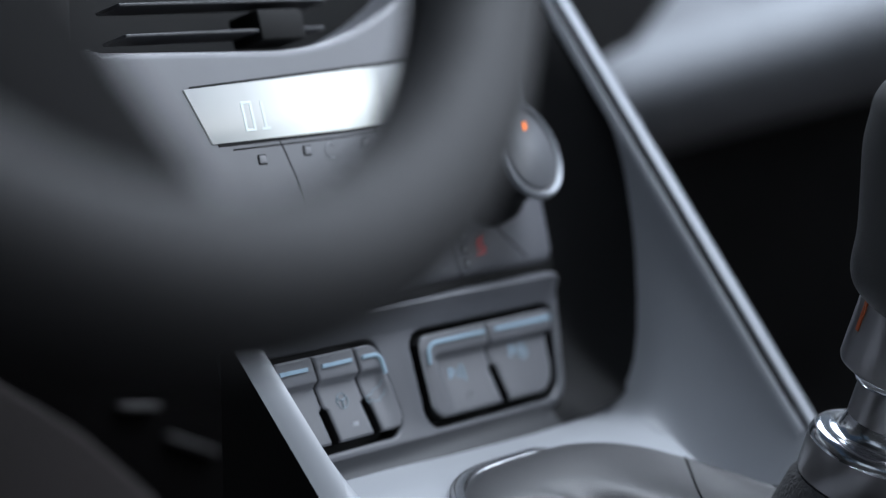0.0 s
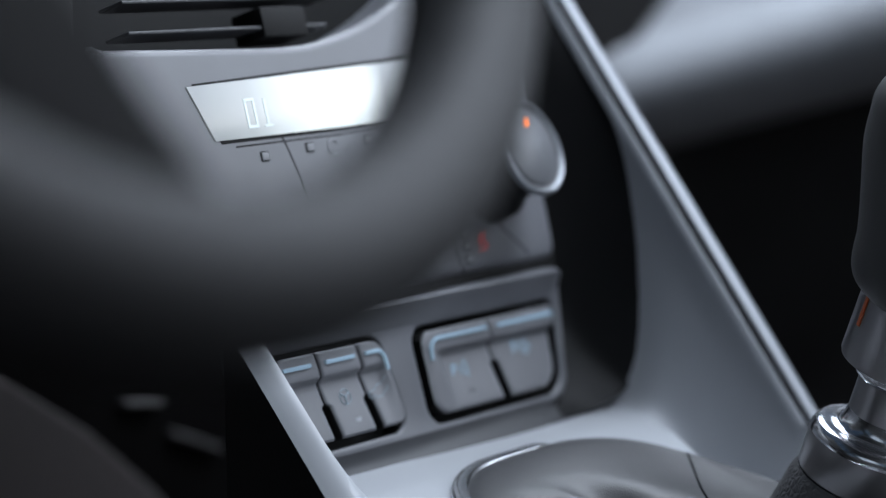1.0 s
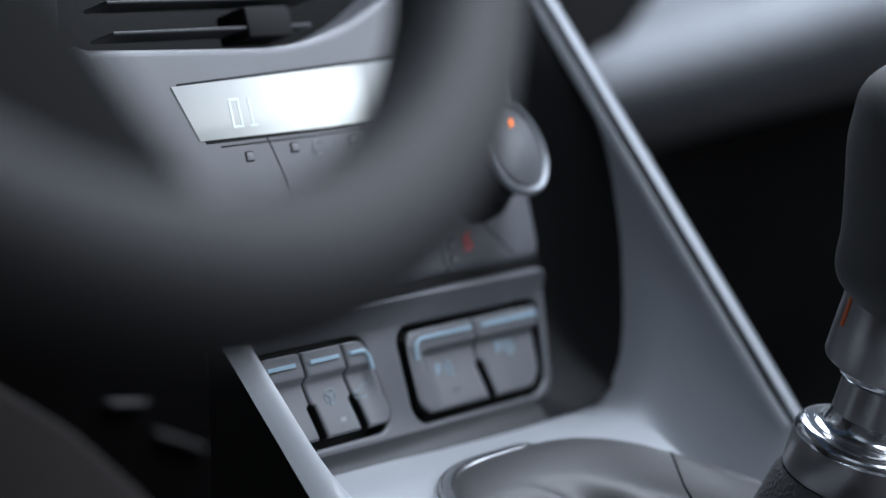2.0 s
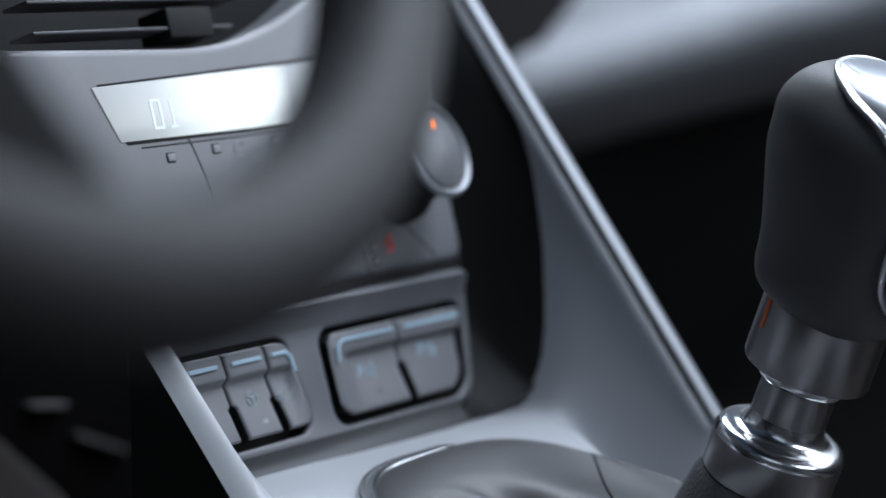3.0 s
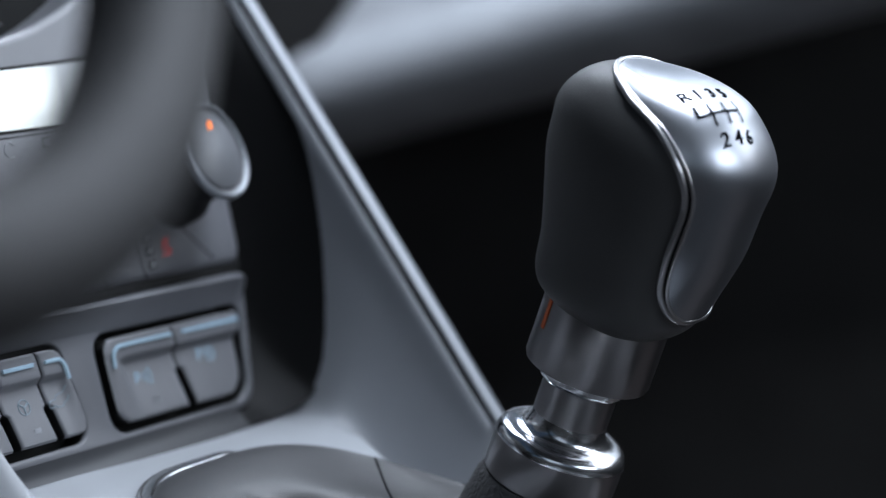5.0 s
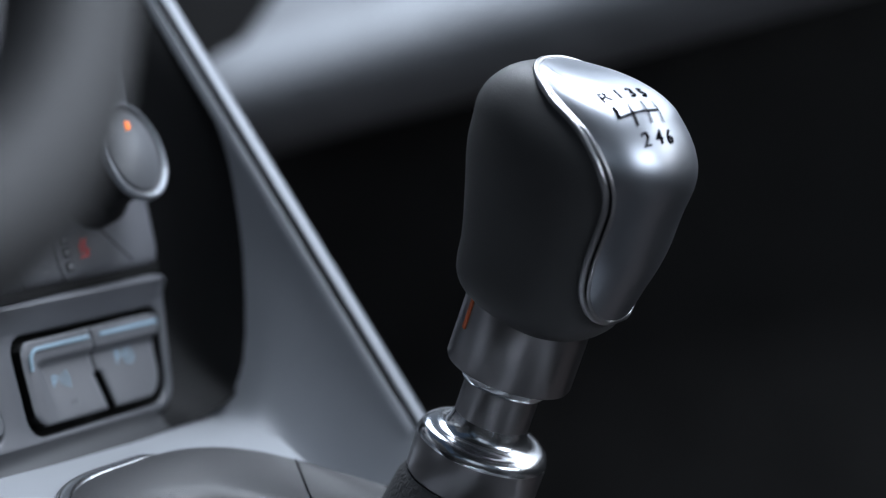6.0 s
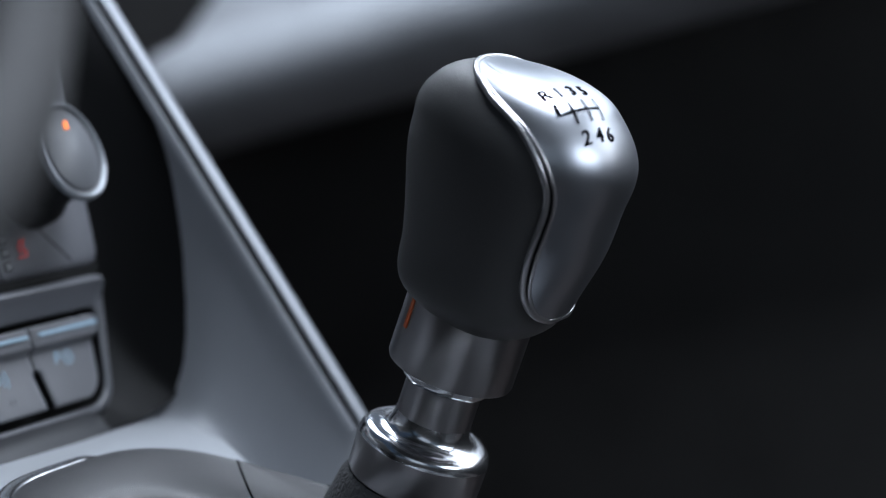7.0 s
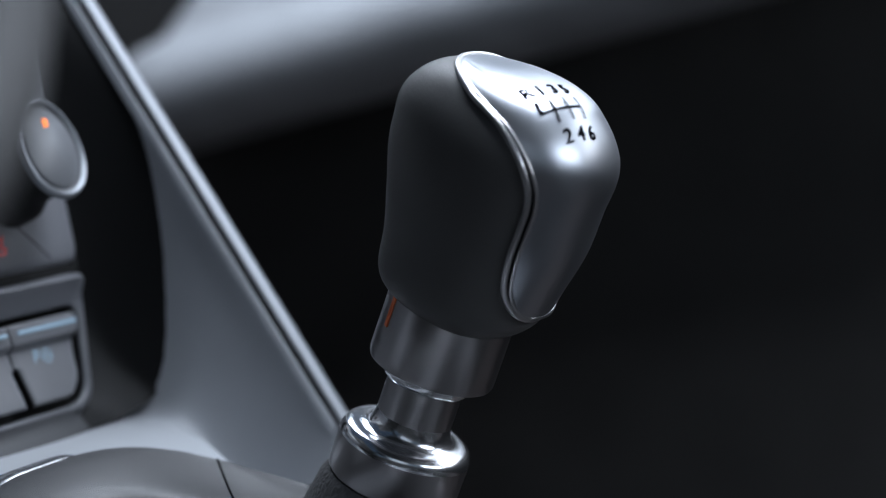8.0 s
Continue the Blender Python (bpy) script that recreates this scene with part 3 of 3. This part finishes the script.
# lower seat heater buttons
seam([(0.0302, 0.0303), (0.0290, 0.0340), (0.0281, 0.0390), (0.0278, 0.046)])
seam([(0.0106, 0.0303), (0.0086, 0.0340), (0.0075, 0.039)])
seam([(0.0660, 0.0330), (0.0480, 0.0500)])
for k, v in enumerate((0.0348, 0.0396, 0.0440)):
    u = 0.0340 - 0.0002 * k
    f = part("indicator_frame", plate(rounded([(u - 0.0019, v - 0.0016, 0.0004), (u + 0.0019, v - 0.0016, 0.0004), (u + 0.0019, v + 0.0016, 0.0004), (u - 0.0019, v + 0.0016, 0.0004)]), 0.002, 0.0032, 0.0001, STACK), M_WELL, climate)
    part("indicator", plate(rounded([(u - 0.0014, v - 0.0011, 0.0003), (u + 0.0014, v - 0.0011, 0.0003), (u + 0.0014, v + 0.0011, 0.0003), (u - 0.0014, v + 0.0011, 0.0003)]), 0.002, 0.0035, 0.0001, STACK), M_LED, f)
for k in range(2):
    wire([(0.0415 + 0.002 * k, 0.0385), (0.0409 + 0.002 * k, 0.0408), (0.0423 + 0.002 * k, 0.0430)], 0.0004, climate, M_RED, 0.0031)
wire([(0.0403, 0.0372), (0.0440, 0.0372), (0.0446, 0.0392)], 0.0004, climate, M_RED, 0.0031)
stack_text("AC", 0.0062, 0.0190, 0.0360, 0.0031, climate, M_LED)
wire([(0.0330, 0.0600), (0.0345, 0.0580)], 0.0006, climate, mat("blue mark", (0.05, 0.06, 0.30), 0.4, depth=0), 0.0031)

# temperature dial
DIAL = on_stack(0.0532, 0.0637, 0.0) @ pose(0, 0, 0, -8, 4, 0)
dial = part("dial", revolve([(0.0188, 0.0), (0.0184, 0.0058), (0.0172, 0.0076), (0.0156, 0.0094), (0.0147, 0.0125), (0.0147, 0.0210), (0.0150, 0.0212)], DIAL), M_BLACK, climate, "black waisted temperature dial")
part("dial_ring", revolve([(0.0144, 0.0208), (0.0168, 0.0212), (0.0172, 0.0222), (0.0169, 0.0236), (0.0160, 0.0241), (0.0151, 0.0232)], DIAL, caps=False), M_STRIP, dial, "satin silver dial ring")
part("dial_face", revolve([(0.0153, 0.0218), (0.0153, 0.0226), (0.0140, 0.0226), (0.0136, 0.0232), (0.0130, 0.0237), (0.0, 0.0241)], DIAL, caps=False), M_DIAL, dial, "grey dial face")
part("dial_lamp", box(-0.0014, 0.0014, 0.0072, 0.0100, 0.0232, 0.0243, 0.0003, m=DIAL), M_AMBER, dial, "glowing amber lamp")

# ---- air vent over the climate panel ----
vent = thing("air_vent", "black centre air vent with horizontal slats", "air vent")
part("housing", plate(rounded([(-0.10, 0.100, 0.004), (0.084, 0.100, 0.004), (0.09, 0.19, 0.01), (-0.10, 0.19, 0.01)]), -0.070, -0.058, 0.002, STACK), M_WELL, vent)
for v, h, u1 in ((0.1178, 0.0012, 0.000), (0.1272, 0.0012, 0.004), (0.1370, 0.0012, 0.004), (0.1470, 0.0012, 0.004)):
    part("slat", plate(rounded([(-0.085, v, 0.0005), (u1, v, 0.0005), (u1, v + h, 0.0005), (-0.085, v + h, 0.0005)]), -0.016, -0.005, 0.0005, STACK), M_LIP, vent)
part("slider", box(-0.030, -0.010, 0.1150, 0.125, -0.018, -0.004, 0.001, m=STACK), M_WELL, vent)
part("bright_edge", tube([STACK @ Vector((u, 0.128 + 0.10 * (u - 0.01), 0.001)) for u in (0.012, 0.024, 0.036, 0.048)], 0.0012, seg=8), M_FASCIA, vent)

# ---- gear lever ----
LEAN = radians(19.8)
LEVER = Matrix(((1, 0, 0, 0.496), (0, math.cos(LEAN), -math.sin(LEAN), 0.272), (0, math.sin(LEAN), math.cos(LEAN), 0.553), (0, 0, 0, 1)))
REACH = Matrix.Translation(EYE) @ Matrix.Scale(1.10, 4) @ Matrix.Translation([-c for c in EYE])
LEVER = REACH @ LEVER
lever = thing("gear_lever", "gear lever with black leather knob and silver trim", "gear lever")
lc = LEVER @ Matrix.Translation((0, -0.0012, 0))
part("lower_collar", revolve([(0.0160, 0.0055), (0.0178, 0.0058), (0.0182, 0.0064), (0.0183, 0.0168), (0.0170, 0.0170)], lc), M_ALU, lever, "brushed metal lower collar")
part("collar_shoulder", revolve([(0.0180, 0.0165), (0.0183, 0.0167), (0.01825, 0.0176), (0.0178, 0.0189), (0.0170, 0.0198), (0.0159, 0.0203), (0.0146, 0.0204), (0.0132, 0.0206), (0.0120, 0.0213), (0.0111, 0.0226), (0.0106, 0.0244), (0.0103, 0.0262)], lc, caps=False), M_POLISH, lever, "polished flared shoulder of the collar")
part("neck", revolve([(0.0104, 0.012), (0.0104, 0.0415)], lc), M_ALU, lever, "brushed metal neck")
part("neck_ring", revolve([(0.0104, 0.0352), (0.0118, 0.0358), (0.0127, 0.0374), (0.0125, 0.0394)], lc, caps=False), M_POLISH, lever)
up = part("lift_collar", revolve([(0.0110, 0.0392), (0.0160, 0.0394), (0.0170, 0.0398), (0.0174, 0.0408), (0.0174, 0.0640)], lc), M_ALU, lever, "brushed metal reverse lift collar")
part("orange_mark", box(0.0170, 0.0178, -0.0008, 0.0008, 0.0500, 0.0625, 0.0003, m=lc @ pose(0, 0, 0, 0, 0, 145)), M_ORANGE, up, "orange enamel mark")

# knob: height, front edge, back edge, half width
KNOB = [
    (55.6, 8.0, -10.0, 10.5), (56.2, 14.5, -15.0, 15.5), (57.8, 18.4, -17.2, 18.4), (60.8, 20.3, -21.0, 20.8), (65.0, 21.13, -24.2, 22.2),
    (74.0, 22.08, -26.9, 23.2), (85.0, 25.1, -29.2, 24.7), (97.0, 28.51, -29.56, 26.2), (104.0, 29.26, -30.13, 26.4), (109.0, 29.71, -29.37, 25.6),
    (114.0, 27.9, -26.31, 23.6), (119.0, 23.3, -21.16, 20.0), (121.9, 17.2, -17.22, 15.2), (123.8, 7.34, -10.72, 9.4), (124.6, 1.29, -4.04, 3.0),
]
TRIM = [(66.0, -26.6), (68.0, -24.3), (70.4, -22.7), (74.6, -21.4), (82.0, -21.2), (91.0, -21.6), (98.0, -21.6), (103.0, -20.4), (109.0, -16.0), (114.0, -9.0), (117.0, -1.2), (119.0, 5.0), (121.5, 13.4), (123.0, 20.0), (125.5, 30.0)]


def raw_point(h, a):
    f, b, w = lerp_table(KNOB, h)
    c, r = (f + b) / 2, (f - b) / 2
    n = 0.88
    ca, sa = math.cos(a), math.sin(a)
    y = c - r * math.copysign(abs(ca) ** n, ca)
    x = -w * math.copysign(abs(sa) ** n, sa)
    # the underside is cut at a slant, higher towards the front
    return Vector((x, y, h + (0.8 + 0.13 * y) * step(76.0, 57.0, h))) / 1000


def knob_point(h, a, grow=0.0):
    """A point over the knob's skin: height in mm, turn from the back edge (0) to the front (pi), mm above the skin."""
    p = raw_point(h, a)
    if not grow:
        return p
    da = raw_point(h, a + 0.03) - raw_point(h, a - 0.03)
    dh = raw_point(min(124.55, h + 0.25), a) - raw_point(h - 0.25, a)
    n = da.cross(dh).normalized()
    if n.dot(p - Vector((0, -0.001, 0.092))) < 0:
        n = -n
    return p + n * grow / 1000


def heights(lo, hi, n):
    return [lo + (hi - lo) * (0.5 - 0.5 * math.cos(math.pi * k / n)) for k in range(n + 1)]


bm = bmesh.new()
hs, seg = heights(55.6, 124.6, 70), 72
rings = [[bm.verts.new(LEVER @ knob_point(h, 2 * math.pi * k / seg)) for k in range(seg)] for h in hs]
for r0, r1 in zip(rings, rings[1:]):
    for k in range(seg):
        bm.faces.new((r0[k], r0[(k + 1) % seg], r1[(k + 1) % seg], r1[k]))
bm.faces.new(rings[0][::-1])
bm.faces.new(rings[-1])
knob = part("knob", bm, M_LEATHER, lever, "black leather gear knob", angle=80)


def trim_turn(h):
    """The turn at which the trim's edge lies at a height."""
    f, b, w = lerp_table(KNOB, h)
    yt = lerp_table(TRIM, h)[0]
    c, r = (f + b) / 2, (f - b) / 2
    q = max(-1.0, min(1.0, (c - yt) / r))
    return math.acos(math.copysign(abs(q) ** (1 / 0.88), q))


def trim_grid(lo, hi, grow, n=70, cols=48):
    hh = heights(lo, hi, n)
    return grid(cols, n, lambda a, b: LEVER @ knob_point(hh[round(b * n)], (2 * a - 1) * trim_turn(hh[round(b * n)]), grow))


bm = trim_grid(67.2, 124.5, 0.7)
bm.verts.ensure_lookup_table()
crown = bm.verts.new(sum((v.co for v in bm.verts[-49:]), Vector()) / 49)
rim_verts = bm.verts[:]
for k in range(48):
    bm.faces.new((rim_verts[-50 + k], rim_verts[-49 + k], crown))
bm.normal_update()
trim_bvh = BVHTree.FromBMesh(bm)
trim = part("trim_plate", bm, M_TRIM, knob, "satin silver trim plate", angle=80)
TOP = next(h for h in [100 + 0.05 * k for k in range(490)] if trim_turn(h) > 3.0)


def edge_path(shift, grow, lo):
    hs = heights(lo, TOP, 70)
    left = [LEVER @ knob_point(h, trim_turn(h) + shift, grow) for h in hs]
    over = [LEVER @ knob_point(TOP, math.pi + shift + 0.14 * (k / 4 - 0.5), grow) for k in range(1, 4)]
    right = [LEVER @ knob_point(h, -trim_turn(h) - shift, grow) for h in reversed(hs)]
    return left + over + right


def from_core(p):
    return p - LEVER @ Vector((0, -0.001, 0.092))


part("bead", tube(edge_path(0.082, 0.45, 67.3), 0.00095, True, seg=10, up=from_core), M_BEAD, knob, "polished bead round the trim")
part("bright_edge", tube(edge_path(0.002, 0.60, 67.7), 0.00060, True, seg=8, up=from_core), M_BEAD, trim, "bright trim edge")
part("groove", tube(edge_path(0.038, 0.30, 67.45), 0.00052, True, seg=6, up=from_core), M_INK, trim, "dark groove")


def on_trim(bm, x, y, name):
    """Lays a flat sign on the trim plate, its middle at (x, y) of the lever's frame; up the sign is forwards."""
    inv = LEVER.inverted()
    down = LEVER.to_3x3() @ Vector((0, 0.35, -1)).normalized()
    for v in bm.verts:
        lift = 0.0003 if v.co.z >= 0 else 0.0
        p = LEVER @ (Vector((x + v.co.x, y + v.co.y, 0.122)) - Vector((0, 0.35, -1)) * 0.06)
        hit = trim_bvh.ray_cast(p, down)
        if hit[0] is not None:
            v.co = hit[0] + (hit[1] if hit[1].dot(down) < 0 else -hit[1]) * lift
    return part(name, bm, M_INK, trim)


# gate pattern, turned a little with the knob: columns p and rows q in its own frame
GATE = Matrix.Translation((-0.0098, -0.0166, 0)) @ Matrix.Rotation(radians(-13.0), 4, "Z")
COLS = (-0.0072, -0.0033, 0.0014, 0.0060)
for text, p, q in (("R", COLS[0], 0.0073), ("1", COLS[1], 0.0070), ("3", COLS[2], 0.0070), ("5", COLS[3], 0.0070), ("2", COLS[1] + 0.0012, -0.0076), ("4", COLS[2] + 0.0010, -0.0076), ("6", COLS[3] + 0.0006, -0.0076)):
    bm = letters(text, 0.0054, 0.0001)
    bm.transform(GATE @ Matrix.Translation((p, q, 0)))
    on_trim(bm, 0.0, 0.0, "gear_number")


def stroke(x0, x1, y0, y1):
    n = max(1, round(max(x1 - x0, y1 - y0) / 0.0010))
    long_x = x1 - x0 > y1 - y0
    bm = grid(n if long_x else 1, 1 if long_x else n, lambda a, b: (x0 + (x1 - x0) * a, y0 + (y1 - y0) * b, 0.0))
    bm.transform(GATE)
    return on_trim(bm, 0.0, 0.0, "gate_line")


stroke(COLS[0], COLS[3], -0.00028, 0.00028)
stroke(COLS[0] - 0.0004, COLS[0] + 0.0004, 0.0, 0.0036)
for p in COLS[1:]:
    stroke(p - 0.00026, p + 0.00026, -0.0036, 0.0034)

# ---- gaiter ----
gaiter = thing("gear_gaiter", "grained dark leather gear gaiter in a chrome ring", "gear gaiter")
ring_o = rounded([(-0.045, -0.085, 0.03), (0.066, -0.085, 0.03), (0.066, 0.046, 0.030), (0.034, 0.126, 0.022), (-0.045, 0.126, 0.046)], 12)
ring_w = [Vector((0.496 + p.x, 0.272 + p.y, deck_height(0.496 + min(p.x, 0.034), 0.272 + p.y) + 0.0006 - 0.0034 * step(0.020, 0.045, p.x))) for p in ring_o]
part("ring", tube(ring_w, 0.0032, True, 14, 0.75), M_RING, gaiter, "chrome gaiter ring")


def boot(a, b):
    k = a * len(ring_o)
    i = int(k) % len(ring_o)
    j = (i + 1) % len(ring_o)
    p = ring_o[i].lerp(ring_o[j], k - int(k))
    ang = math.atan2(p.y, p.x)
    base = Vector((0.496 + p.x * 0.985, 0.272 + p.y * 0.985, deck_height(0.496 + min(p.x, 0.034), 0.272 + p.y) + 0.0012))
    tip = LEVER @ Vector((0.0215 * math.cos(ang), 0.0215 * math.sin(ang), -0.012))
    q = base.lerp(tip, b ** 0.9)
    bulge = math.sin(math.pi * b ** 0.62)
    q.z += (0.0042 + 0.0026 * math.sin(ang) - 0.0078 * step(0.542, 0.562, q.x)) * bulge
    # slack folds that run towards the lever
    for fx, fy, deep, long, wide in ((0.4930, 0.3450, 0.0085, 0.0130, 0.0048), (0.4775, 0.3500, 0.0080, 0.0110, 0.0042), (0.5080, 0.3300, 0.0030, 0.0110, 0.0050)):
        along, across = ((q.x - fx) * 0.55 - (q.y - fy) * 0.83), ((q.x - fx) * 0.83 + (q.y - fy) * 0.55)
        q.z -= deep * math.exp(-((along / long) ** 2 + (across / wide) ** 2))
    q.z += 0.0012 * math.sin(6 * ang - 7 * b) * math.sin(math.pi * b)
    return q


bm = grid(220, 80, boot)
bmesh.ops.remove_doubles(bm, verts=bm.verts, dist=0.00005)
bm.normal_update()
boot_bvh = BVHTree.FromBMesh(bm)
part("boot", bm, M_GAITER, gaiter, "grained dark leather boot", angle=80)
path = []
for k in range(25):
    hit = boot_bvh.ray_cast(Vector((0.5440 - 0.040 * k / 24, 0.3570 - 0.037 * k / 24, 0.7)), Vector((0, 0, -1)))
    if hit[0] is not None:
        path.append(hit[0] + Vector((0, 0, 0.0001)))
part("stitched_seam", tube(path, 0.00038, seg=6), M_INK, gaiter, "dark stitched seam")
part("cuff", revolve([(0.0245, -0.028), (0.0222, -0.012), (0.0206, -0.003), (0.0196, 0.0025), (0.0180, 0.0056)], lc), M_CUFF, gaiter, "gathered leather cuff")

# ---- steering wheel ----
wheel = thing("steering_wheel", "grey leather steering wheel with dark lower spokes", "steering wheel")
N = Vector((0.2390, -0.8766, 0.4177)).normalized()
H = Vector((0, 0, 1)).cross(N).normalized()
WHEEL = Matrix((H, N.cross(H), N)).transposed().to_4x4()
WHEEL.translation = (0.1984, 0.2678, 0.7894)
part("rim", tube([WHEEL @ Vector((0.1480 * math.cos(a), 0.1480 * math.sin(a), 0)) for a in [2 * math.pi * k / 120 for k in range(120)]], 0.0124, True, 24, 1.05, up=N), M_RIM, wheel, "grey leather rim")
hub_m = WHEEL @ Matrix.Translation((0, 0, -0.02))
part("hub", revolve([(0.03, -0.03), (0.058, -0.01), (0.061, 0.0), (0.050, 0.014), (0.0, 0.02)], hub_m, 48, caps=False), M_SPOKE, wheel, "black plastic hub")
for a in (3, 177):
    part("spoke", box(0.05, 0.148, -0.016, 0.016, -0.012, -0.002, 0.004, m=WHEEL @ pose(0, 0, 0, 0, 0, a)), M_SPOKE, wheel, "dark plastic spoke")
lower = rounded([(-0.063, -0.144, 0.004), (-0.0099, -0.146, 0.009), (-0.0212, -0.1224, 0.018), (-0.0387, -0.081, 0.009), (-0.045, -0.045, 0.004), (-0.058, -0.041, 0.004)])
part("spoke", plate(lower, -0.009, 0.0036, 0.0036, WHEEL), M_SPOKE, wheel, "broad dark lower spoke")
part("column", revolve([(0.03, -0.36), (0.03, -0.03)], WHEEL, 32), M_WELL, wheel)

# ---- satin clips on the lower trim beside the console ----
def trim_clip(x, z, w, turn):
    """A rounded satin clip with a raised rib, set on the lower trim."""
    bm = box(-w, w, -0.005, 0.002, -0.0017, 0.0017, 0.0014, 3)
    box(-w * 0.8, w * 0.8, -0.0062, -0.004, -0.0009, 0.0009, 0.0008, 2, bm=bm)
    bm.transform(pose(x, 0.684, z, 0, turn, 0))
    clip = part("trim_clip", bm, M_CLIP)
    tagged(clip, "small satin grey clip on the black lower trim", "trim clip", "clips on the lower trim")


trim_clip(0.6035, 0.5065, 0.011, 8)
trim_clip(0.6350, 0.4830, 0.016, 24)
